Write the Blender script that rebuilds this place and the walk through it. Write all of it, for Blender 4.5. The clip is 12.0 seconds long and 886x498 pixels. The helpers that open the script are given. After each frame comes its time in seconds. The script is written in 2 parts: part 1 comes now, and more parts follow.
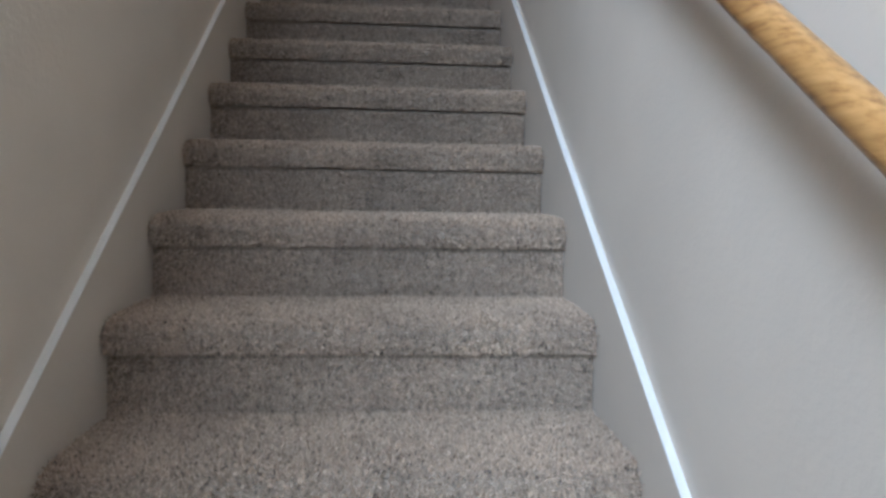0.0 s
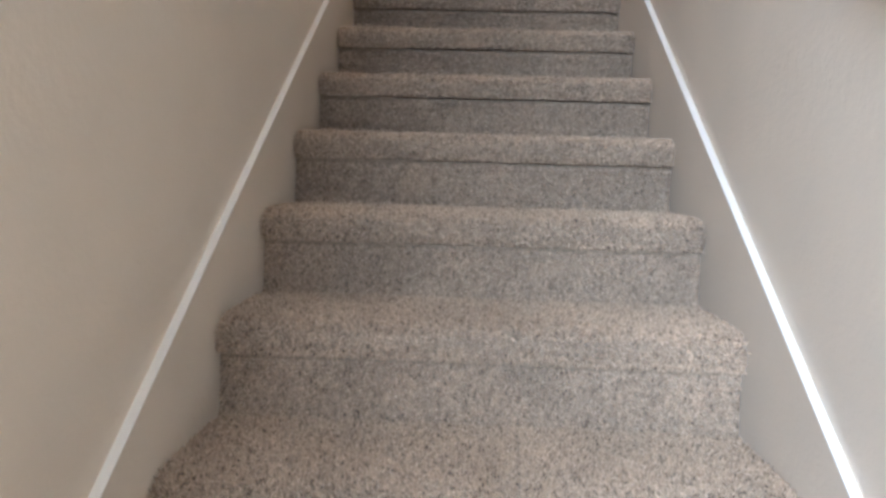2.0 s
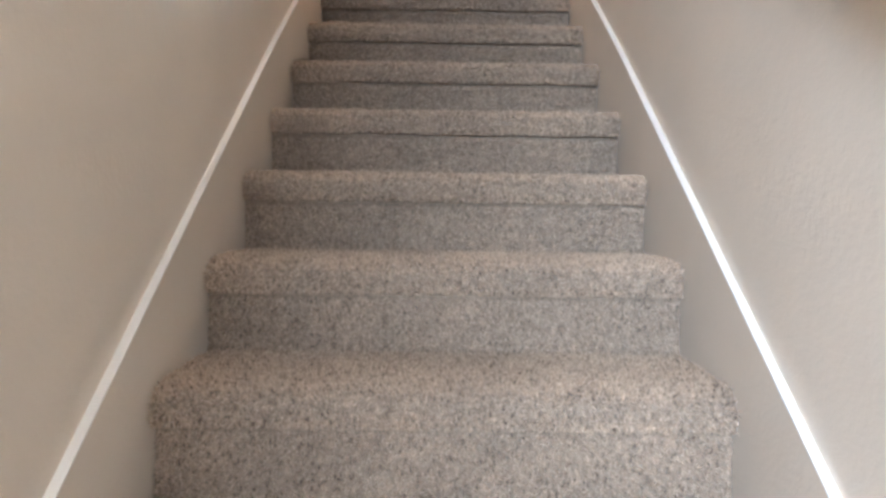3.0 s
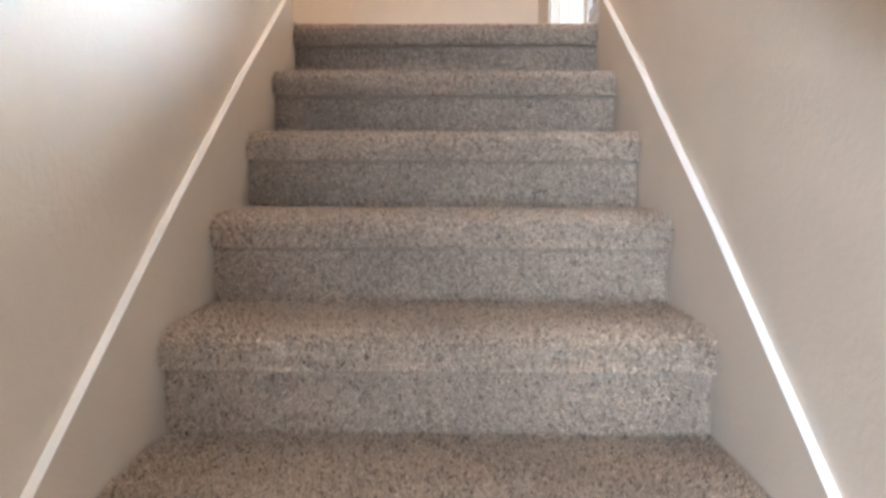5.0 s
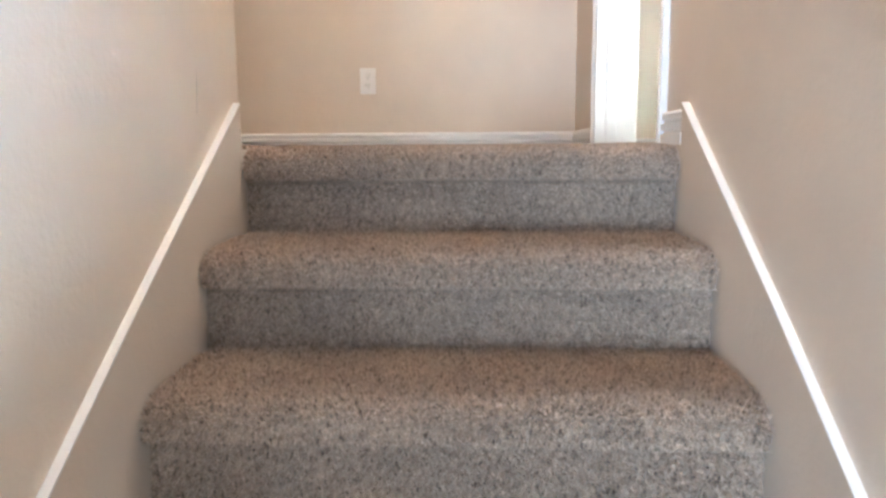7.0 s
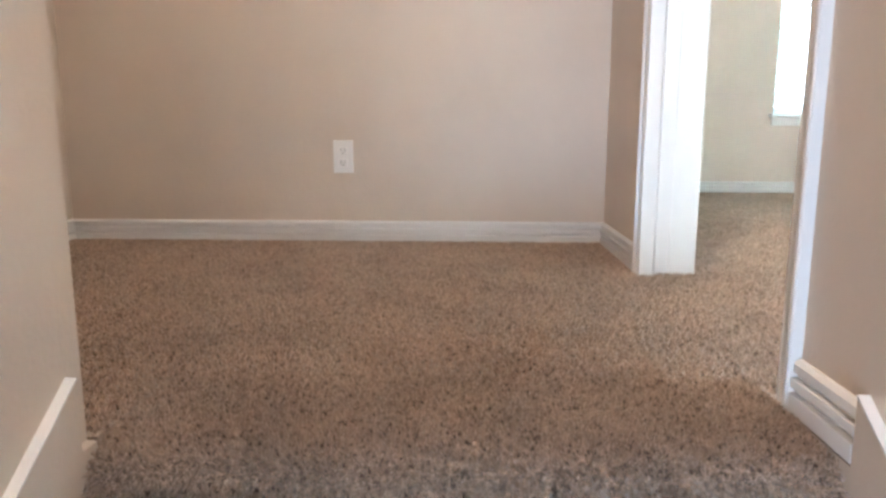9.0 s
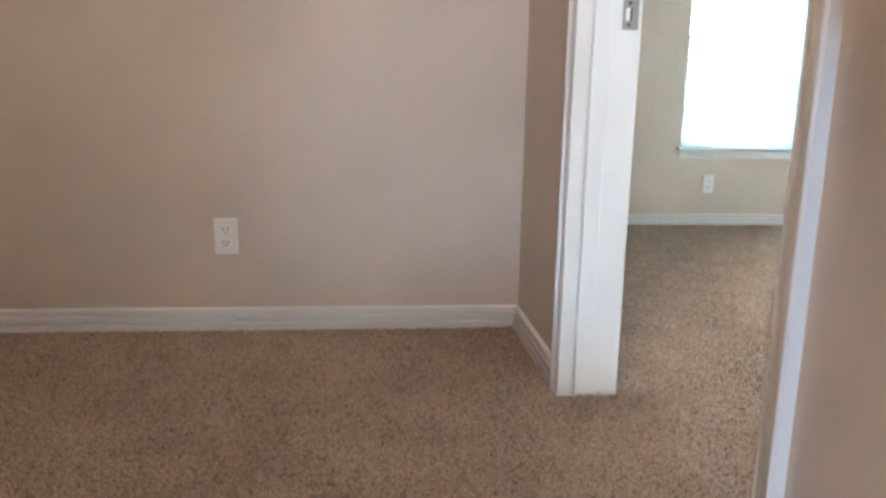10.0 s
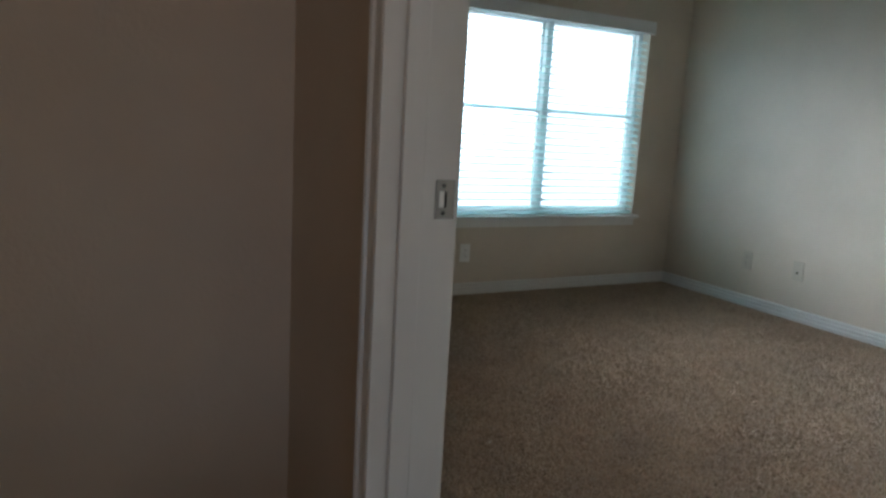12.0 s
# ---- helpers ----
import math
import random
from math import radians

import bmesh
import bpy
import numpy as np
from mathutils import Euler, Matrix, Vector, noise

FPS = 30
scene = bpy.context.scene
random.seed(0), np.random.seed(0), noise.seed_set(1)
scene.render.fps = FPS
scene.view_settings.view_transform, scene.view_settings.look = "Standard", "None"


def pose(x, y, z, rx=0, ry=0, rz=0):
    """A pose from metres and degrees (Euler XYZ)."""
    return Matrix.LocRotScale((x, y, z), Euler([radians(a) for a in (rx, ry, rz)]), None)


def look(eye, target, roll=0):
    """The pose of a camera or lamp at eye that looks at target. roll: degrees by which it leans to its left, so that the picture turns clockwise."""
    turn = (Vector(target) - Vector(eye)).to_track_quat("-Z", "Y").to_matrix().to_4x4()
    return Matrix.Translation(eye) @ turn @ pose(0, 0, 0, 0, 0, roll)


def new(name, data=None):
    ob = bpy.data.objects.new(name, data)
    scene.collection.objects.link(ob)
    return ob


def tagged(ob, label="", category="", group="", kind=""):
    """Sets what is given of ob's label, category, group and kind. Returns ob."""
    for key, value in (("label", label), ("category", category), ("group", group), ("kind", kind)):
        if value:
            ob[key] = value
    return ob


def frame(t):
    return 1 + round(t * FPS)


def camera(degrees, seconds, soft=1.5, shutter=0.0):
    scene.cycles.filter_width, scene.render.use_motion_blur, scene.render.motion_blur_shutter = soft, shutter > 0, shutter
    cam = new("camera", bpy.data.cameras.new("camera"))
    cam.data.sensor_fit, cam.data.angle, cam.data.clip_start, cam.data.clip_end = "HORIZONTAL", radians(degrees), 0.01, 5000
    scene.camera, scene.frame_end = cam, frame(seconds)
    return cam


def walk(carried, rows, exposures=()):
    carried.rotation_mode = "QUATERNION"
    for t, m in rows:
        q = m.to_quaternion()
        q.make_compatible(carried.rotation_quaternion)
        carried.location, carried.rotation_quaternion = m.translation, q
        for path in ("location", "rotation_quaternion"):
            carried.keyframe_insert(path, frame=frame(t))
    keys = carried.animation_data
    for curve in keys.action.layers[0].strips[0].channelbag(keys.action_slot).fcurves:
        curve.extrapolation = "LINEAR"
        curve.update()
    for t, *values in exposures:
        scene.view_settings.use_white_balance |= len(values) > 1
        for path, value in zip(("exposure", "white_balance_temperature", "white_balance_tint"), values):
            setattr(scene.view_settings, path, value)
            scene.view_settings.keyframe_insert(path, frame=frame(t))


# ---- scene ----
cam = camera(65.65, 12.0, soft=2.8)
PATH = [
    (0, pose(0.062, -4.185, 1.180, 85.84, -0.88, -4.39)),
    (0.5, pose(0.038, -3.882, 1.310, 85.06, -2.08, -0.18)),
    (1, pose(0.028, -3.662, 1.451, 84.32, -2.09, 0.55)),
    (1.5, pose(0.017, -3.475, 1.610, 84.36, -2.30, 3.45)),
    (2, pose(-0.010, -3.297, 1.753, 85.13, -1.64, 2.79)),
    (2.5, pose(-0.011, -3.116, 1.839, 86.96, -1.23, 0.06)),
    (3, pose(-0.012, -2.922, 1.977, 87.55, -0.72, -0.27)),
    (3.2, pose(-0.027, -2.837, 1.980, 89.29, -0.35, -0.39)),
    (4.8, pose(0.026, -2.251, 2.458, 85.25, 0.12, 1.30)),
    (5, pose(0.027, -2.196, 2.516, 85.07, -0.16, 0.84)),
    (5.5, pose(0.052, -2.019, 2.675, 83.58, -0.18, 0.54)),
    (6, pose(0.043, -1.843, 2.781, 83.03, 0.47, 2.82)),
    (6.5, pose(0.022, -1.677, 2.926, 82.30, 0.67, 2.70)),
    (7, pose(0.037, -1.512, 3.028, 81.94, 0.38, 2.63)),
    (7.5, pose(0.034, -1.342, 3.147, 81.56, -0.56, 3.42)),
    (9.3, pose(0.014, -0.718, 3.574, 79.43, 0.31, 1.72)),
    (9.5, pose(0.014, -0.665, 3.677, 78.73, -0.32, 0.13)),
    (10, pose(0.037, -0.509, 3.739, 78.77, -0.95, -5.05)),
    (10.5, pose(0.061, -0.369, 3.884, 79.58, -1.04, -7.47)),
    (11, pose(0.048, -0.232, 3.929, 79.88, -1.06, -10.16)),
    (11.5, pose(0.008, -0.120, 4.070, 79.98, -2.37, -18.40)),
    (12, pose(0.061, 0.031, 4.088, 79.99, -3.19, -26.73)),
]
EXPOSURES = [(0, -0.46, 5450, 10), (0.5, -0.05, 5600, 11), (1.5, 0.45, 5800, 12), (2.5, 0.88, 5900, 13), (5.0, 1.5, 5750, 12), (6.5, 1.7, 5450, 9), (7.7, 1.7, 5150, 8), (9.5, 1.05, 5150, 11),
             (10.0, 0.75, 5150, 11), (10.5, 0.18, 5200, 12), (11.0, -0.5, 5400, 11), (11.5, -1.4, 5550, 10), (12.0, -1.82, 5600, 10)]
walk(cam, PATH, EXPOSURES)

# ---- sky, sun and window light ----
world = bpy.data.worlds.new("world")
scene.world = world
world.use_nodes = True
wn = world.node_tree
sky = wn.nodes.new("ShaderNodeTexSky")
sky.sky_type, sky.sun_disc = "NISHITA", False
sky.sun_elevation, sky.sun_rotation = radians(78), radians(160)
wn.links.new(sky.outputs[0], wn.nodes["Background"].inputs[0])
wn.nodes["Background"].inputs[1].default_value = 0.12

RISE, RUN, STEPS = 0.19, 0.260, 16
H = RISE * STEPS                      # upper floor level
XL, XR = -0.488, 0.489                # stair walls
SX = 0.4725                            # carpeted half width
TW = 0.132                            # wall thickness at the doorway
CEIL = H + 2.44


def lamp(name, m, sx, sy, power, colour, spread=180):
    light = bpy.data.lights.new(name, "AREA")
    light.shape, light.size, light.size_y, light.energy, light.color = "RECTANGLE", sx, sy, power, colour
    light.spread = radians(spread)
    ob = new(name, light)
    ob.matrix_world = m
    return ob


sun = bpy.data.lights.new("sun", "SUN")
sun.energy, sun.angle, sun.color = 3.0, radians(0.5), (1.0, 0.95, 0.88)
new("sun", sun).matrix_world = look((3, -8, 40), (0, 0, 0))
lamp("foyer_window_daylight", look((-0.89, -5.78, 2.45), (0.2, -2.6, 1.9)), 0.85, 1.4, 240, (0.76, 0.89, 1.0))
lamp("bedroom_window_daylight", look((2.75, 4.1, 4.3), (2.8, 0.0, 3.1)), 2.5, 2.2, 620, (0.90, 1.0, 0.98), 72)


# ---- materials ----
def material(name, base, rough=0.6, metal=0.0):
    m = bpy.data.materials.new(name)
    m.use_nodes = True
    b = m.node_tree.nodes["Principled BSDF"]
    b.inputs["Base Color"].default_value = (*base, 1)
    b.inputs["Roughness"].default_value = rough
    b.inputs["Metallic"].default_value = metal
    return m, m.node_tree, b


def noise_node(nt, scale, detail=3.0, stretch=None, world_space=True):
    n = nt.nodes.new("ShaderNodeTexNoise")
    n.inputs["Scale"].default_value, n.inputs["Detail"].default_value = scale, detail
    if world_space:
        src = nt.nodes.new("ShaderNodeNewGeometry").outputs["Position"]
    else:
        src = nt.nodes.new("ShaderNodeTexCoord").outputs["Object"]
    if stretch:
        mp = nt.nodes.new("ShaderNodeMapping")
        mp.inputs["Scale"].default_value = stretch
        nt.links.new(src, mp.inputs["Vector"])
        src = mp.outputs["Vector"]
    nt.links.new(src, n.inputs["Vector"])
    return n


def ramp(nt, source, stops):
    r = nt.nodes.new("ShaderNodeValToRGB")
    while len(r.color_ramp.elements) < len(stops):
        r.color_ramp.elements.new(0.5)
    for e, (p, c) in zip(r.color_ramp.elements, stops):
        e.position, e.color = p, (*c, 1)
    nt.links.new(source, r.inputs["Fac"])
    return r


def mix(nt, kind, fac, a, b):
    n = nt.nodes.new("ShaderNodeMix")
    n.data_type, n.blend_type = "RGBA", kind
    for sock, v in ((n.inputs["Factor"], fac), (n.inputs["A"], a), (n.inputs["B"], b)):
        if isinstance(v, bpy.types.NodeSocket):
            nt.links.new(v, sock)
        elif isinstance(v, tuple):
            sock.default_value = (*v, 1)
        else:
            sock.default_value = v
    return n.outputs["Result"]


def bump(nt, b, height, strength, distance):
    n = nt.nodes.new("ShaderNodeBump")
    n.inputs["Strength"].default_value, n.inputs["Distance"].default_value = strength, distance
    nt.links.new(height, n.inputs["Height"])
    nt.links.new(n.outputs["Normal"], b.inputs["Normal"])


def painted(name, base, rough, relief, mottle=0.05):
    m, nt, b = material(name, base, rough)
    big = noise_node(nt, 2.2, 4)
    dark = tuple(c * (1 - mottle) for c in base)
    light = tuple(min(1, c * (1 + mottle)) for c in base)
    r = ramp(nt, big.outputs["Fac"], ((0.35, dark), (0.65, light)))
    nt.links.new(r.outputs["Color"], b.inputs["Base Color"])
    fine = noise_node(nt, 95, 2)
    coarse = noise_node(nt, 34, 3, (1, 1, 0.5))
    add = nt.nodes.new("ShaderNodeMath")
    nt.links.new(fine.outputs["Fac"], add.inputs[0])
    nt.links.new(coarse.outputs["Fac"], add.inputs[1])
    bump(nt, b, add.outputs[0], relief, 0.004)
    return m


WALL = painted("wall_paint", (0.60, 0.518, 0.428), 0.5, 0.2)
CEILING = painted("ceiling_paint", (0.78, 0.76, 0.72), 0.8, 0.5)
TRIM = painted("trim_paint", (0.74, 0.73, 0.71), 0.28, 0.04, 0.02)
PLATE, _, _ = material("white_plastic", (0.82, 0.81, 0.79), 0.35)
ALMOND, _, _ = material("almond_plastic", (0.52, 0.46, 0.38), 0.4)
SLOT, _, _ = material("socket_slot", (0.03, 0.03, 0.03), 0.6)
BLIND, bnt, bb = material("blind_slat", (0.82, 0.83, 0.82), 0.45)
trans = bnt.nodes.new("ShaderNodeBsdfTranslucent")
trans.inputs["Color"].default_value = (0.74, 0.88, 0.88, 1)
both = bnt.nodes.new("ShaderNodeMixShader")
both.inputs[0].default_value = 0.85
bnt.links.new(bb.outputs[0], both.inputs[1])
bnt.links.new(trans.outputs[0], both.inputs[2])
bnt.links.new(both.outputs[0], bnt.nodes["Material Output"].inputs["Surface"])
VINYL, _, _ = material("window_vinyl", (0.75, 0.76, 0.76), 0.4)
STEEL, _, _ = material("brushed_nickel", (0.30, 0.28, 0.26), 0.38, 1.0)
DARK, _, _ = material("dark_hole", (0.015, 0.014, 0.013), 0.8)
BRONZE, _, _ = material("bronze", (0.09, 0.06, 0.04), 0.35, 1.0)
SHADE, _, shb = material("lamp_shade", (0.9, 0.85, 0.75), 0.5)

GLASS = bpy.data.materials.new("window_glass")
GLASS.use_nodes = True
gb = GLASS.node_tree.nodes["Principled BSDF"]
gb.inputs["Transmission Weight"].default_value = 1.0
gb.inputs["Roughness"].default_value, gb.inputs["IOR"].default_value = 0.0, 1.45

WOOD, wnt, wb = material("oak", (0.42, 0.22, 0.08), 0.3)
grain = noise_node(wnt, 9, 6, (14, 0.9, 14), False)
band = noise_node(wnt, 2.5, 2, (6, 1.2, 6), False)
gr = ramp(wnt, grain.outputs["Fac"], ((0.3, (0.25, 0.115, 0.035)), (0.5, (0.44, 0.235, 0.08)), (0.7, (0.53, 0.30, 0.115))))
br = ramp(wnt, band.outputs["Fac"], ((0.4, (0.72, 0.66, 0.6)), (0.6, (1, 1, 1))))
wnt.links.new(mix(wnt, "MULTIPLY", 0.8, gr.outputs["Color"], br.outputs["Color"]), wb.inputs["Base Color"])
bump(wnt, wb, grain.outputs["Fac"], 0.15, 0.001)

YARN = ((0.0, (0.13, 0.099, 0.076)), (0.08, (0.20, 0.153, 0.117)), (0.14, (0.47, 0.362, 0.273)), (0.5, (0.545, 0.424, 0.324)),
        (0.85, (0.60, 0.476, 0.370)), (1.0, (0.65, 0.528, 0.42)))
# Roots darker than the yarn: shade between the blades put into the colour.
SHADED_ROOTS = ((0.0, (0.26, 0.21, 0.165)), (1.0, (0.44, 0.355, 0.28)))
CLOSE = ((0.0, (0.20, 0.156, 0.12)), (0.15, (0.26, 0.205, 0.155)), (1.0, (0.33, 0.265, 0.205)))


def carpet(name, fuzzy, relief, palette=YARN):
    """Flecked yarn: each cell of a few millimetres has its own tone; single blades vary a little more."""
    m, nt, b = material(name, (0.4, 0.32, 0.24), 0.95)
    geo = nt.nodes.new("ShaderNodeNewGeometry")
    v = nt.nodes.new("ShaderNodeTexVoronoi")
    v.inputs["Scale"].default_value = 235
    mp = nt.nodes.new("ShaderNodeMapping")
    mp.inputs["Scale"].default_value = (1, 1, 0.5)
    nt.links.new(geo.outputs["Position"], mp.inputs["Vector"])
    nt.links.new(mp.outputs["Vector"], v.inputs["Vector"])
    sep = nt.nodes.new("ShaderNodeSeparateColor")
    nt.links.new(v.outputs["Color"], sep.inputs[0])
    colour = ramp(nt, sep.outputs[0], palette).outputs["Color"]
    if fuzzy:
        vary = ramp(nt, geo.outputs["Random Per Island"], ((0.0, (0.72, 0.70, 0.68)), (0.5, (1, 1, 1)), (1.0, (1.2, 1.2, 1.2))))
        colour = mix(nt, "MULTIPLY", 1.0, colour, vary.outputs["Color"])
    if relief:
        bump(nt, b, v.outputs["Distance"], relief, 0.005)
    wear = noise_node(nt, 5.5, 4)
    w = ramp(nt, wear.outputs["Fac"], ((0.3, (0.86, 0.85, 0.84)), (0.7, (1.06, 1.05, 1.03))))
    clump = ramp(nt, noise_node(nt, 75, 2).outputs["Fac"], ((0.3, (0.84, 0.83, 0.82)), (0.7, (1.08, 1.08, 1.07))))
    colour = mix(nt, "MULTIPLY", 1.0, colour, clump.outputs["Color"])
    nt.links.new(mix(nt, "MULTIPLY", 1.0, colour, w.outputs["Color"]), b.inputs["Base Color"])
    b.inputs["Sheen Weight"].default_value = 0.4
    b.inputs["Sheen Roughness"].default_value = 0.5
    b.inputs["Sheen Tint"].default_value = (1.0, 0.92, 0.84, 1)
    b.inputs["Specular IOR Level"].default_value = 0.1
    return m


CARPET, PILE = carpet("carpet_roots_shaded", False, 0.5, SHADED_ROOTS), carpet("carpet_yarn", True, 0)
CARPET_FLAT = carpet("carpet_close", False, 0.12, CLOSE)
CONCRETE = painted("outdoor_ground", (0.46, 0.45, 0.43), 0.9, 0.3, 0.2)


# ---- mesh helpers ----
def mesh_of(name, bm, mat, smooth=False):
    me = bpy.data.meshes.new(name)
    bm.normal_update()
    bm.to_mesh(me)
    bm.free()
    me.materials.append(mat)
    if smooth:
        for p in me.polygons:
            p.use_smooth = True
    return me


def part(name, bm, mat, parent=None, label="", smooth=False):
    ob = new(name, mesh_of(name, bm, mat, smooth))
    if parent:
        ob.parent = parent
    if label:
        ob["label"] = label
    return ob


def box(bm, x0, y0, z0, x1, y1, z1, bevel=0.0):
    vs = [bm.verts.new((x, y, z)) for z in (z0, z1) for y in (y0, y1) for x in (x0, x1)]
    fs = [bm.faces.new([vs[i] for i in f]) for f in ((0, 2, 3, 1), (4, 5, 7, 6), (0, 1, 5, 4), (2, 6, 7, 3), (0, 4, 6, 2), (1, 3, 7, 5))]
    if bevel:
        edges = {e for f in fs for e in f.edges}
        bmesh.ops.bevel(bm, geom=list(edges), offset=bevel, segments=2, profile=0.5, affect="EDGES")
    return bm


def boxes(*dims, bevel=0.0):
    bm = bmesh.new()
    for dim in dims:
        box(bm, *dim, bevel=bevel)
    return bm


def extrude(profile, at):
    """A prism: profile is a closed list, at(u, v, end) gives the place of a profile point at either end."""
    bm = bmesh.new()
    rings = [[bm.verts.new(at(u, v, e)) for u, v in profile] for e in (0, 1)]
    n = len(profile)
    for i in range(n):
        j = (i + 1) % n
        bm.faces.new((rings[0][i], rings[0][j], rings[1][j], rings[1][i]))
    bm.faces.new(rings[0][::-1])
    bm.faces.new(rings[1])
    bmesh.ops.recalc_face_normals(bm, faces=bm.faces[:])
    return bm


def tube(path, radius, sides=16):
    bm = bmesh.new()
    rings = []
    for i, p in enumerate(path):
        a, b = path[max(i - 1, 0)], path[min(i + 1, len(path) - 1)]
        way = (Vector(b) - Vector(a)).normalized()
        q = way.to_track_quat("Z", "Y")
        r = radius[i] if isinstance(radius, (list, tuple)) else radius
        rings.append([bm.verts.new(Vector(p) + q @ Vector((r * math.cos(k * math.tau / sides), r * math.sin(k * math.tau / sides), 0))) for k in range(sides)])
    for a, b in zip(rings, rings[1:]):
        for k in range(sides):
            bm.faces.new((a[k], a[(k + 1) % sides], b[(k + 1) % sides], b[k]))
    bm.faces.new(rings[0][::-1])
    bm.faces.new(rings[-1])
    bmesh.ops.recalc_face_normals(bm, faces=bm.faces[:])
    return bm


def structure(name, bm, mat, label, category):
    return tagged(part(name, bm, mat), label, category, kind="structure")


# ---- shell of the house ----
DN, DF = 0.205, 1.089                 # doorway from near to far jamb face
DH = H + 2.05
YF, XH = 1.667, -1.465                # landing end wall, landing side wall
BX, BY = 3.883, 3.796                 # bedroom side and window walls
WX0, WX1, WZ0, WZ1 = 1.952, 3.515, H + 0.511, H + 1.79
TH = XR + TW

structure("wall_right", boxes((XR, -5.7, -0.1, TH, DN - 0.02, CEIL + 0.3), (XR, DN - 0.02, DH + 0.02, TH, DF + 0.02, CEIL + 0.3),
          (XR, DN - 0.02, -0.1, TH, DF + 0.02, H - 0.02), (XR, DF + 0.02, -0.1, TH, BY, CEIL + 0.3)), WALL,
          "beige painted textured drywall wall with a doorway", "wall")
wall_left = structure("wall_left", boxes((XL - 0.12, -4.3, 0.0, XL, 0.022, CEIL)), WALL, "beige painted textured drywall beside the stairs", "wall")
structure("wall_landing", boxes((XH - 0.12, YF, H - 0.1, XR, YF + 0.12, CEIL)), WALL, "plain beige painted wall at the landing", "wall")
structure("wall_hall", boxes((XH - 0.12, -3.0, H - 0.1, XH, YF, CEIL)), WALL, "beige painted side wall of the landing", "wall")
structure("wall_hall_end", boxes((XH, -3.12, H - 0.1, XL - 0.12, -3.0, CEIL)), WALL, "beige painted hall end wall", "wall")
structure("wall_bedroom_window", boxes((TH, BY, H - 0.1, WX0, BY + 0.15, CEIL + 0.3), (WX1, BY, H - 0.1, BX + 0.12, BY + 0.15, CEIL + 0.3),
          (WX0, BY, H - 0.1, WX1, BY + 0.15, WZ0), (WX0, BY, WZ1, WX1, BY + 0.15, CEIL + 0.3)), WALL,
          "beige painted bedroom wall with a window opening", "wall")
structure("wall_bedroom_side", boxes((BX, -1.6, H - 0.1, BX + 0.12, BY, CEIL + 0.3)), WALL, "beige painted bedroom side wall", "wall")
structure("wall_bedroom_back", boxes((TH, -1.72, H - 0.1, BX, -1.6, CEIL + 0.3)), WALL, "beige painted bedroom back wall", "wall")
structure("ceiling_hall", boxes((XH - 0.12, -5.7, CEIL, XR, YF + 0.12, CEIL + 0.12)), CEILING, "white textured ceiling over stairs and landing", "ceiling")
structure("ceiling_bedroom", boxes((TH, -1.72, CEIL + 0.3, BX + 0.12, BY + 0.15, CEIL + 0.42)), CEILING, "white textured bedroom ceiling", "ceiling")
# foyer behind the foot of the stairs
FX0, FX1, FZ0, FZ1, FY = -1.35, -0.43, 1.7, 3.2, -5.7
structure("wall_foyer_back", boxes((-3.0, FY, 0, FX0, FY + 0.15, CEIL), (FX1, FY, 0, XR, FY + 0.15, CEIL), (FX0, FY, 0, FX1, FY + 0.15, FZ0), (FX0, FY, FZ1, FX1, FY + 0.15, CEIL)),
          WALL, "beige painted foyer wall with a window opening", "wall")
structure("wall_foyer_side", boxes((-3.12, FY, 0, -3.0, -4.18, CEIL)), WALL, "beige painted foyer side wall", "wall")
structure("wall_foyer_front", boxes((-3.0, -4.3, 0, XL - 0.12, -4.18, CEIL)), WALL, "beige painted foyer wall beside the stairs", "wall")
structure("ceiling_foyer", boxes((-3.12, FY, CEIL, XH - 0.12, -4.18, CEIL + 0.12)), CEILING, "white textured foyer ceiling", "ceiling")
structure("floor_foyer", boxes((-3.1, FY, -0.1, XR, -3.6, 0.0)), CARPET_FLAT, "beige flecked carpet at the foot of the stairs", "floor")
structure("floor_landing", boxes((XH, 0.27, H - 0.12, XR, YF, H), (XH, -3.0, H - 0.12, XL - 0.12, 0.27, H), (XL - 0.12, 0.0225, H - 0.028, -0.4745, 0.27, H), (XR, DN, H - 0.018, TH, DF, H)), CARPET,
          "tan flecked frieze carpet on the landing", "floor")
for edge in ((0.4752, -0.0095, H - 0.2, XR, 0.27, H - 0.004), (XL - 0.12, 0.0225, H - 0.2, -0.4745, 0.268, H - 0.03), (XL, -0.0115, H - 0.2, -0.4745, 0.0225, H - 0.004)):
    structure("skirt_return", boxes(edge), WALL, "beige painted end of the stair skirt", "stair skirt")
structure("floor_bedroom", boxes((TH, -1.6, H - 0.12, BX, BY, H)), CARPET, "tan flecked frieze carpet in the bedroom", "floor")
structure("ground", boxes((-400, -400, -0.4, 400, 400, -0.3)), CONCRETE, "pale bare ground around the house", "ground")
# Emitting sheet stands for the blown-out sky and adds light to the bedroom.
GLOW, _, glow_b = material("sky_glow", (0.8, 0.85, 0.9), 0.9)
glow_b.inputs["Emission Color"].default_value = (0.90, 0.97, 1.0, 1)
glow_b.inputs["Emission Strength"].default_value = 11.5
structure("backdrop", boxes((-30, 16, -0.3, 40, 16.3, 25)), GLOW, "glowing sheet standing for the blown-out sky and distance beyond the window", "backdrop")


# ---- baseboards ----
BASE = [(0, 0), (0.015, 0), (0.015, 0.025), (0.0055, 0.027), (0.0055, 0.033), (0.0145, 0.0355), (0.0145, 0.048), (0.0050, 0.050), (0.0050, 0.056),
        (0.012, 0.058), (0.012, 0.070), (0.006, 0.076), (0, 0.076)]


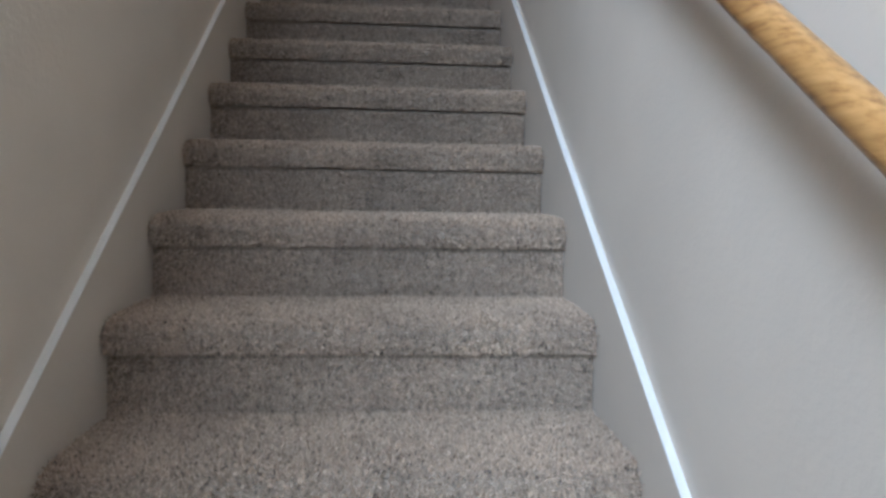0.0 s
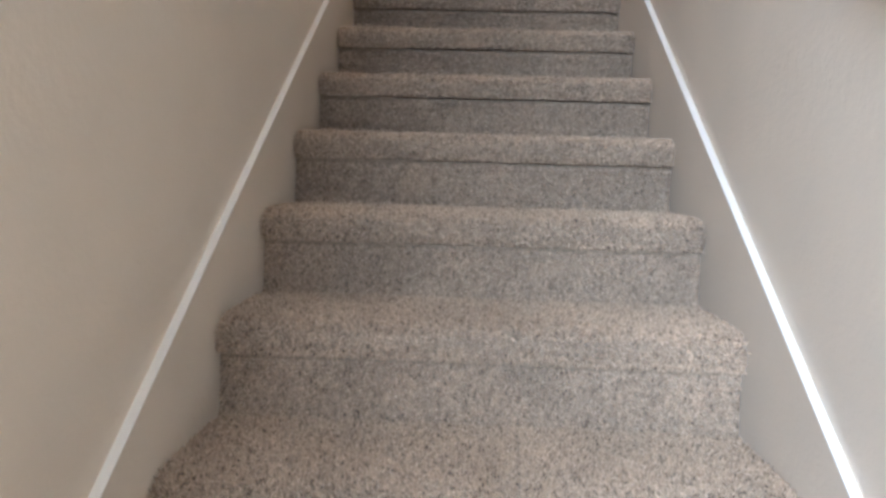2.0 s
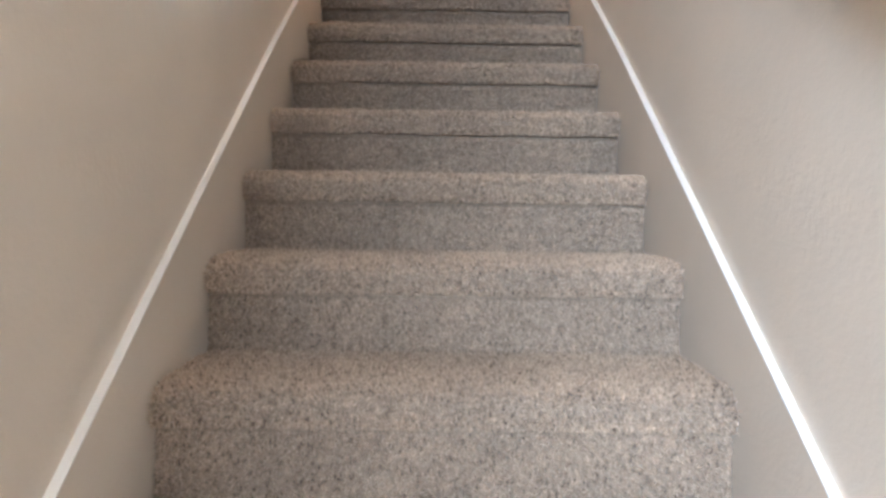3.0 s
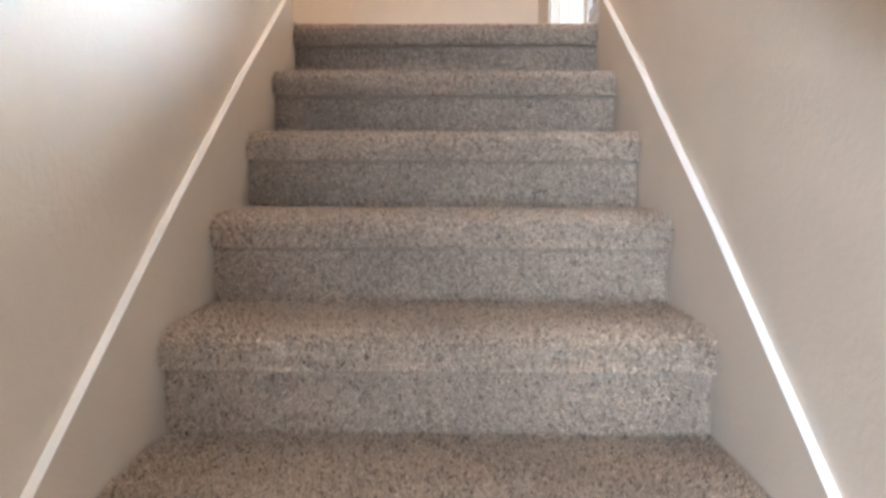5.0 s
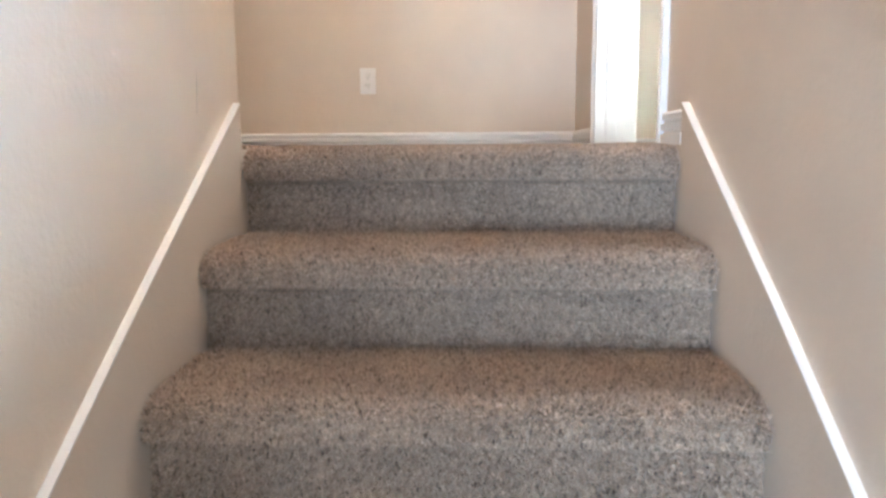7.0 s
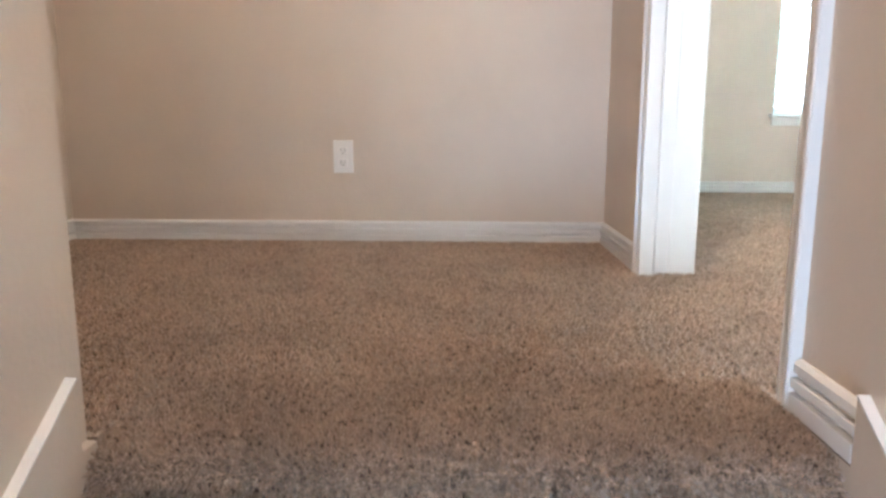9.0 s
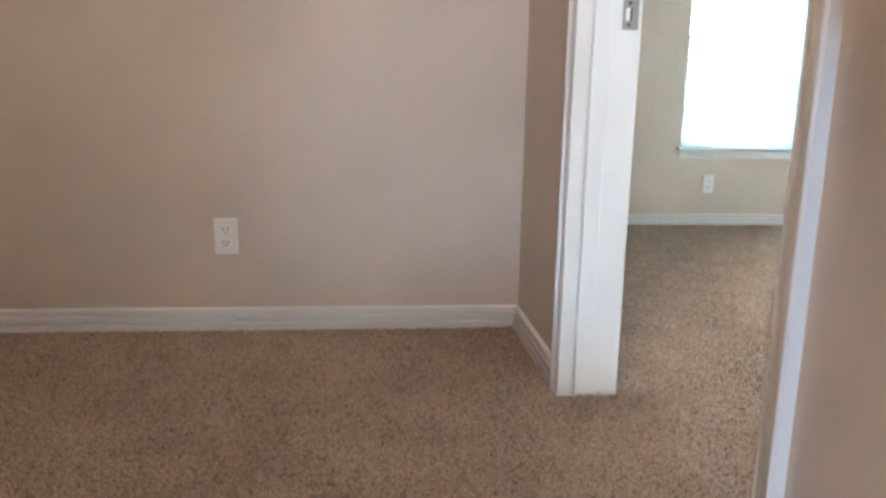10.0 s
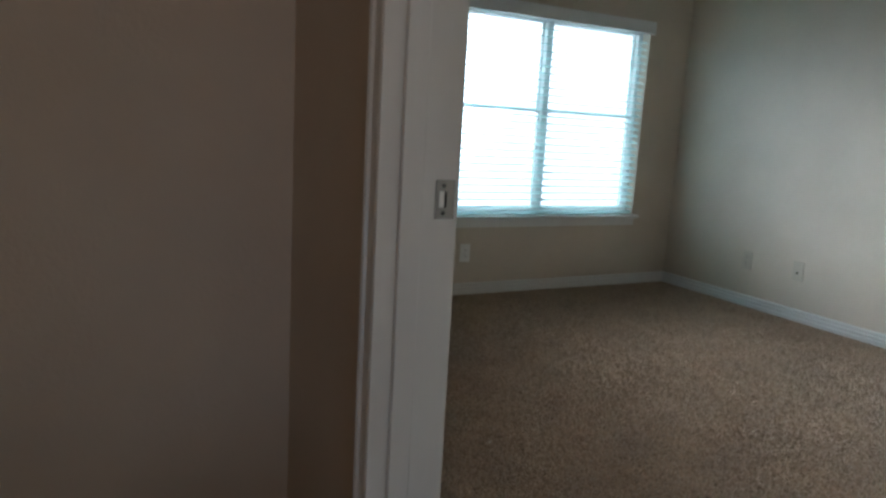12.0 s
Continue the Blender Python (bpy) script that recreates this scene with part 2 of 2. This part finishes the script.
def baseboard(x0, y0, x1, y1, nx, ny, m0=0, m1=0):
    """From one end to the other along a wall whose face looks to (nx, ny); m0 and m1 mitre the ends (1: inner corner)."""
    way = Vector((x1 - x0, y1 - y0)).normalized()

    def at(u, v, e):
        p = Vector((x1, y1)) - way * u * m1 if e else Vector((x0, y0)) + way * u * m0
        return (p.x + nx * u, p.y + ny * u, H + v)
    return structure("baseboard", extrude(BASE, at), TRIM, "white painted baseboard with a grooved profile", "baseboard")


CW = 0.046
baseboard(XH, YF, XR, YF, 0, -1, 1, 1)
baseboard(XH, -3.0, XH, YF, 1, 0, 0, 1)
baseboard(XR, DF + CW + 0.002, XR, YF, -1, 0, 0, 1)
baseboard(XR, -0.009, XR, DN - CW - 0.002, -1, 0)
baseboard(TH, BY, BX, BY, 0, -1, 1, 1)
baseboard(BX, -1.6, BX, BY, -1, 0, 0, 1)
baseboard(TH, DF + CW + 0.002, TH, BY, 1, 0, 0, 1)


# ---- doorway ----
CASE = [(0, 0), (0, 0.009), (0.004, 0.012), (0.008, 0.0105), (0.009, 0.0055), (0.012, 0.0055), (0.014, 0.009), (0.029, 0.0125), (0.030, 0.0075), (0.033, 0.0075),
        (0.035, 0.0165), (0.039, 0.019), (0.043, 0.019), (0.046, 0.016), (0.046, 0)]
door_frame = structure("door_1", boxes((XR, DN - 0.019, H - 0.012, TH, DN, DH), (XR, DF, H - 0.012, TH, DF + 0.019, DH),
                       (XR, DN - 0.019, DH, TH, DF + 0.019, DH + 0.019)), TRIM, "white painted door frame with no door in view", "door frame")
for wall_x, side in ((XR, -1), (TH, 1)):
    for y, s in ((DN, -1), (DF, 1)):
        part("casing", extrude(CASE, lambda u, v, e: (wall_x + side * v, y + s * u, DH + u if e else H - 0.01)), TRIM, door_frame)
    part("casing", extrude(CASE, lambda u, v, e: (wall_x + side * v, DF + u if e else DN - u, DH + u)), TRIM, door_frame)
for y0, y1 in ((DN, DN + 0.011), (DF - 0.011, DF)):
    part("door_stop", boxes((XR + 0.028, y0, H - 0.005, XR + 0.070, y1, DH), bevel=0.003), TRIM, door_frame)
part("door_stop", boxes((XR + 0.028, DN, DH - 0.011, XR + 0.070, DF, DH), bevel=0.003), TRIM, door_frame)

# ---- stairs ----
CREASE = RISE - 0.076
stairs = tagged(new("staircase"), "straight carpeted stairs between two walls", "stairs", kind="structure")
PROFILE = [(0.0, -0.004), (0.004, 0.012), (0.007, 0.045), (0.009, 0.085), (0.010, CREASE - 0.003), (0.036, CREASE + 0.008), (0.036, CREASE + 0.014),
           (-0.002, CREASE + 0.003), (-0.008, CREASE + 0.0065), (-0.013, CREASE + 0.012), (-0.0175, CREASE + 0.022), (-0.0185, CREASE + 0.036), (-0.013, CREASE + 0.050), (0.000, CREASE + 0.060),
           (0.022, CREASE + 0.066), (0.060, RISE - 0.006), (0.14, RISE - 0.004), (0.24, RISE - 0.003), (RUN + 0.012, RISE - 0.003)]
COLS = 48


def wavy(x, i):
    return 0.0025 * noise.noise((x * 7, i * 0.7, 3.1)) + 0.0012 * noise.noise((x * 23, i * 1.3, 8.0))


bm = bmesh.new()
grid = []
for i, (y, z) in enumerate(PROFILE):
    row = []
    for c in range(COLS + 1):
        x = -SX + 2 * SX * c / COLS
        k = wavy(x, i) if 0 < i < len(PROFILE) - 1 else 0
        full = 0.003 * max(0.0, 1 - abs(z - CREASE - 0.034) / 0.034) if y < 0.1 else 0.0
        end = max(0.0, (abs(x) - SX + 0.05) / 0.05) if y < 0.1 and z > CREASE else 0.0
        row.append(bm.verts.new((x * (1 + full / SX), y + k + 0.012 * end ** 3, z + k * 0.6 - 0.006 * end ** 3)))
    grid.append(row)
for a, b in zip(grid, grid[1:]):
    for c in range(COLS):
        bm.faces.new((a[c], a[c + 1], b[c + 1], b[c]))
under = [[bm.verts.new((x, y, z)) for y, z in ((RUN + 0.012, -0.004),)][0] for x in (-SX, SX)]
bm.faces.new([grid[i][0] for i in range(len(PROFILE))][::-1] + [under[0]][:1])
bm.faces.new([grid[i][-1] for i in range(len(PROFILE))] + [under[1]])
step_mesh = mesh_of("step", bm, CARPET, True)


def tufts(name, points, normals, length, width, seed, droop=0.75):
    """One mesh of many small yarn blades standing on the points given."""
    rng = np.random.default_rng(seed)
    n = len(points)
    lean = rng.normal(0, 1, (n, 3)) + np.array([0, 0, -0.7])
    lean -= normals * (lean * normals).sum(1)[:, None]
    lean /= np.linalg.norm(lean, axis=1)[:, None] + 1e-9
    up = normals + lean * rng.uniform(0.1, 1.3, (n, 1)) * droop
    up /= np.linalg.norm(up, axis=1)[:, None]
    side = np.cross(up, rng.normal(0, 1, (n, 3)))
    side /= np.linalg.norm(side, axis=1)[:, None] + 1e-9
    w = width * rng.uniform(0.6, 1.3, (n, 1)) / 2
    tip = points + up * length * rng.uniform(0.6, 1.25, (n, 1))
    foot = points - normals * 0.001
    co = np.stack([foot - side * w, foot + side * w, tip], 1).reshape(-1, 3)
    me = bpy.data.meshes.new(name)
    me.vertices.add(3 * n), me.loops.add(3 * n), me.polygons.add(n)
    me.vertices.foreach_set("co", co.ravel().astype(np.float32))
    me.loops.foreach_set("vertex_index", np.arange(3 * n, dtype=np.int32))
    me.polygons.foreach_set("loop_start", np.arange(0, 3 * n, 3, dtype=np.int32))
    me.update(calc_edges=True)
    me.materials.append(PILE)
    return me


def along(profile, count, seed):
    """Points spread over a step's profile, with their normals."""
    rng = np.random.default_rng(seed)
    pr = np.array(profile)
    seg = np.diff(pr, axis=0)
    ln = np.linalg.norm(seg, axis=1)
    s = rng.uniform(0, ln.sum(), count)
    i = np.clip(np.searchsorted(np.cumsum(ln), s), 0, len(ln) - 1)
    f = rng.uniform(0, 1, count)[:, None]
    yz = pr[i] + seg[i] * f
    nrm = np.stack([-seg[i][:, 1], seg[i][:, 0]], 1) / ln[i][:, None]
    x = rng.uniform(-SX + 0.002, SX - 0.002, count)
    return np.column_stack([x, yz]), np.column_stack([np.zeros(count), nrm])


low = PROFILE[:4] + [(0.0095, CREASE - 0.007)]
high = PROFILE[8:]
pa, na = along(low, 20000, 1)
pb, nb = along(high, 52000, 2)
pile_mesh = tufts("carpet_pile", np.vstack([pa, pb]), np.vstack([na, nb]), 0.0090, 0.0046, 5)
for k in range(STEPS):
    st = new("step", step_mesh)
    st.parent = stairs
    st.location = (0, -k * RUN, H - (k + 1) * RISE)
    pl = new("carpet_pile", pile_mesh)
    pl.parent = st


# ---- stair skirts ----
SLOPE = RISE / RUN


def skirt(side, ends):
    """A boxed ledge along the stair wall with a white cap, slightly uneven along its run and cut upright at the top."""
    sx = XL if side < 0 else XR
    inner = sx - side * 0.014
    low = [(y, H + y * SLOPE + over) for y, over in ends]
    y0, y1 = low[0][0], low[-1][0]
    thing = tagged(new("stair_skirt"), "beige painted stair skirt with a thin white cap strip", "stair skirt", kind="structure")
    part("skirt_board", extrude([(y0, 0.002)] + low + [(y1, H - 0.5), (-3.0, 0.002)], lambda u, v, e: (inner if e else sx, u, v)), WALL, thing)
    cap = [(y, z + 0.0005) for y, z in low] + [(y, z + 0.004) for y, z in low[::-1]]
    part("cap_strip", extrude(cap, lambda u, v, e: (inner - side * 0.001 if e else sx, u, v)), TRIM, thing, "white painted cap strip")


skirt(-1, [(-4.09, 0.118), (-2.5, 0.122), (-1.6, 0.136), (-1.0, 0.142), (-0.5, 0.128), (-0.012, 0.100)])
skirt(1, [(-4.1, 0.118), (-2.5, 0.116), (-1.6, 0.132), (-1.0, 0.142), (-0.5, 0.126), (-0.010, 0.092)])

# ---- handrail ----
rail = tagged(new("handrail"), "round varnished oak handrail on the stair wall", "handrail")
RX = 0.42
ry0, ry1 = -4.25, 0.11


def rail_z(y):
    return H + y * SLOPE + 0.882 - 0.005 * y


pts = [(RX, ry0 + (ry1 - ry0) * i / 30, rail_z(ry0 + (ry1 - ry0) * i / 30)) for i in range(31)]
dirv = (Vector(pts[-1]) - Vector(pts[0])).normalized()
tip = Vector(pts[-1])
pts += [tuple(tip + dirv * 0.006), tuple(tip + dirv * 0.010)]
part("rail", tube(pts, [0.0188] * 31 + [0.0168, 0.011], 24), WOOD, rail, smooth=True)
for y in (-3.95, -2.65, -1.35, -0.18):
    z = rail_z(y)
    br_ = part("bracket", tube([(XR, y, z - 0.068), (XR - 0.03, y, z - 0.068), (RX + 0.012, y, z - 0.065), (RX, y, z - 0.045), (RX, y, z - 0.016)], 0.006, 10), BRONZE, rail, smooth=True)
    part("mounting_plate", tube([(XR, y, z - 0.068), (XR - 0.005, y, z - 0.068)], 0.028, 20), BRONZE, br_)


# ---- scuff on the stair wall ----
SCUFF, _, _ = material("grey_scuff", (0.30, 0.27, 0.24), 0.7)
part("scuff_mark", tube([(XL + 0.0002, -0.215, 3.100), (XL + 0.0002, -0.211, 3.125), (XL + 0.0002, -0.208, 3.150), (XL + 0.0002, -0.206, 3.183)], [0.0004, 0.0008, 0.0007, 0.0003], 6),
     SCUFF, wall_left, "thin dark scuff on the paint")


# ---- outlets ----
def outlet(m, label, coax=False, plastic=PLATE):
    ob = tagged(new("wall_outlet"), label, "outlet")
    plate = part("cover_plate", boxes((-0.036, -0.006, -0.058, 0.036, 0, 0.058), bevel=0.0025), plastic, ob)
    if coax:
        part("jack", tube([(0, -0.005, -0.01), (0, -0.016, -0.01)], 0.005, 12), DARK, plate)
    else:
        for z in (-0.021, 0.021):
            f = part("socket_face", boxes((-0.017, -0.0085, z - 0.0145, 0.017, -0.005, z + 0.0145), bevel=0.003), plastic, plate)
            g = boxes((-0.008, -0.0092, z - 0.002, -0.006, -0.0080, z + 0.008), (0.006, -0.0092, z - 0.002, 0.008, -0.0080, z + 0.008),
                      (-0.0022, -0.0092, z - 0.010, 0.0022, -0.0080, z - 0.006))
            part("slot", g, SLOT, plate)
        part("screw", tube([(0, -0.0055, 0), (0, -0.0072, 0)], 0.0032, 12), plastic, plate)
    ob.matrix_world = m
    return ob


outlet(pose(-0.448, YF, H + 0.307), "white duplex outlet on the landing wall")
outlet(pose(2.16, BY, H + 0.272), "white duplex outlet below the bedroom window")
outlet(pose(BX, 3.07, H + 0.303, 0, 0, -90), "beige duplex outlet on the bedroom side wall", False, ALMOND)
outlet(pose(BX, 2.70, H + 0.306, 0, 0, -90), "beige cable jack plate on the bedroom side wall", True, ALMOND)

# ---- strike plate ----
strike = tagged(new("strike_plate"), "brushed nickel strike plate on the door jamb", "strike plate")
SXC, SZC = TH - 0.019, H + 0.926
sp = boxes((-0.016, 0, -0.034, -0.009, 0.0025, 0.034), (0.006, 0, -0.034, 0.021, 0.0025, 0.034), (-0.009, 0, 0.014, 0.006, 0.0025, 0.034), (-0.009, 0, -0.034, 0.006, 0.0025, -0.014))
part("plate", sp, STEEL, strike)
# Flat strips fill the hole: lit jamb painted white, its dark edge black.
part("latch_hole_tone", boxes((-0.009, 0.0012, -0.014, 0.001, 0.0022, 0.014)), PLATE, strike)
part("latch_hole_tone", boxes((0.001, 0.0012, -0.014, 0.006, 0.0022, 0.014)), DARK, strike)
for z in (-0.024, 0.024):
    part("screw", tube([(-0.001, 0.001, z), (-0.001, -0.001, z)], 0.004, 12), DARK, strike)
strike.matrix_world = pose(SXC, DF - 0.0025, SZC)

# ---- bedroom window ----
win = tagged(new("window_1"), "white vinyl twin window with a painted sill", "window", kind="structure")
XM = (WX0 + WX1) / 2
GY = BY + 0.10
part("window_frame", boxes((WX0, BY + 0.07, WZ0, WX0 + 0.035, BY + 0.14, WZ1), (WX1 - 0.035, BY + 0.07, WZ0, WX1, BY + 0.14, WZ1),
     (WX0 + 0.035, BY + 0.07, WZ0, WX1 - 0.035, BY + 0.14, WZ0 + 0.035), (WX0 + 0.035, BY + 0.07, WZ1 - 0.035, WX1 - 0.035, BY + 0.14, WZ1)), VINYL, win)
part("mullion", boxes((XM - 0.024, BY + 0.065, WZ0 + 0.035, XM + 0.024, BY + 0.14, WZ1 - 0.035)), VINYL, win)
ZM = H + 1.197
for a, b in ((WX0 + 0.035, XM - 0.024), (XM + 0.024, WX1 - 0.035)):
    part("meeting_rail", boxes((a, BY + 0.08, ZM - 0.008, b, BY + 0.13, ZM + 0.008)), VINYL, win)
    for z0, z1, y in ((WZ0 + 0.035, ZM - 0.008, GY - 0.006), (ZM + 0.008, WZ1 - 0.035, GY + 0.012)):
        part("sash", boxes((a, y - 0.012, z0, a + 0.018, y + 0.012, z1), (b - 0.018, y - 0.012, z0, b, y + 0.012, z1),
             (a + 0.018, y - 0.012, z0, b - 0.018, y + 0.012, z0 + 0.008), (a + 0.018, y - 0.012, z1 - 0.006, b - 0.018, y + 0.012, z1)), VINYL, win)
        pane = part("pane", boxes((a + 0.018, y - 0.002, z0 + 0.008, b - 0.018, y + 0.002, z1 - 0.006)), GLASS, win)
        pane.visible_shadow = False
part("window_sill", boxes((WX0 - 0.03, BY - 0.045, WZ0 - 0.022, WX1 + 0.03, BY + 0.068, WZ0), bevel=0.006), TRIM, win, "white painted sill board")
part("apron", boxes((WX0 - 0.012, BY - 0.014, WZ0 - 0.075, WX1 + 0.012, BY, WZ0 - 0.022), bevel=0.004), TRIM, win)

blind = tagged(new("window_blind"), "white two inch slatted blind lowered over the window", "blind")
part("valance", boxes((WX0 - 0.02, BY - 0.035, WZ1 - 0.035, WX1 + 0.02, BY - 0.015, WZ1 + 0.05), (WX0 + 0.004, BY - 0.015, WZ1 - 0.02, WX1 - 0.004, BY + 0.04, WZ1 - 0.002), bevel=0.004), VINYL, blind)
SL = [(-0.025, -0.001), (-0.012, 0.001), (0, 0.0018), (0.012, 0.001), (0.025, -0.001), (0.025, 0.0012), (0.012, 0.0034), (0, 0.0042), (-0.012, 0.0034), (-0.025, 0.0012)]
TILT = radians(16)
slat_mesh = mesh_of("slat", extrude(SL, lambda u, v, e: ((WX1 - 0.006 if e else WX0 + 0.006), u * math.cos(TILT) - v * math.sin(TILT), u * math.sin(TILT) + v * math.cos(TILT))), BLIND)
z = WZ0 + 0.055
while z < WZ1 - 0.05:
    s_ = new("slat", slat_mesh)
    s_.parent = blind
    s_.location = (0, BY + 0.028, z)
    z += 0.0455
part("bottom_rail", boxes((WX0 + 0.006, BY + 0.004, WZ0 + 0.006, WX1 - 0.006, BY + 0.054, WZ0 + 0.026), bevel=0.004), BLIND, blind)
for x in (WX0 + 0.14, WX0 + 0.5, XM + 0.12, WX1 - 0.5, WX1 - 0.14):
    for y in (BY + 0.003, BY + 0.053):
        part("ladder_cord", boxes((x - 0.0012, y - 0.0008, WZ0 + 0.02, x + 0.0012, y + 0.0008, WZ1 - 0.02)), BLIND, blind)

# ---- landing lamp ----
# Fixture is out of view; added to supply the warm light over the landing.
fixture = tagged(new("ceiling_light"), "unseen round flush ceiling light added for the landing's warm light", "ceiling light")
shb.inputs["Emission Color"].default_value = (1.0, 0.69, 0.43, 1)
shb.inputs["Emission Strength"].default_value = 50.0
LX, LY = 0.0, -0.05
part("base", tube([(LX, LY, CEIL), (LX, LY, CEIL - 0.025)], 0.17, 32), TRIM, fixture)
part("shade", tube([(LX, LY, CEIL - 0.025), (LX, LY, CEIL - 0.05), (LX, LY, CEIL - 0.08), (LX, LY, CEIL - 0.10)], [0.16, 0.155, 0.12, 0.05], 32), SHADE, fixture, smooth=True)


# ---- carpet pile on the floors ----
def floor_pile(name, x0, y0, x1, y1, count, length, width, seed, label, fade=1.0):
    rng = np.random.default_rng(seed)
    p = np.column_stack([rng.uniform(x0, x1, count), y0 + (y1 - y0) * rng.uniform(0, 1, count) ** fade, np.full(count, H)])
    me = tufts(name, p, np.tile([0.0, 0.0, 1.0], (count, 1)), length, width, seed + 1)
    return tagged(new(name, me), label, "carpet pile", kind="stuff")


floor_pile("landing_carpet_pile", XH + 0.01, 0.25, XR - 0.012, YF - 0.012, 200000, 0.0085, 0.0045, 11, "tan frieze carpet yarn on the landing")
floor_pile("landing_side_pile", XH + 0.01, 0.03, -0.473, 0.25, 16500, 0.0085, 0.0045, 15, "tan frieze carpet yarn beside the top step")
floor_pile("doorway_carpet_pile", XR - 0.012, DN + 0.012, TH + 0.03, DF - 0.012, 16000, 0.0085, 0.0045, 21, "tan frieze carpet yarn in the doorway")
floor_pile("bedroom_carpet_pile", TH + 0.01, 0.2, BX - 0.02, BY - 0.02, 800000, 0.0085, 0.0045, 31, "tan frieze carpet yarn in the bedroom")
floor_pile("frayed_carpet_edge", XR + 0.03, DF - 0.16, TH + 0.12, DF - 0.012, 2600, 0.017, 0.0045, 41, "loose frayed carpet yarn at the foot of the door jamb")
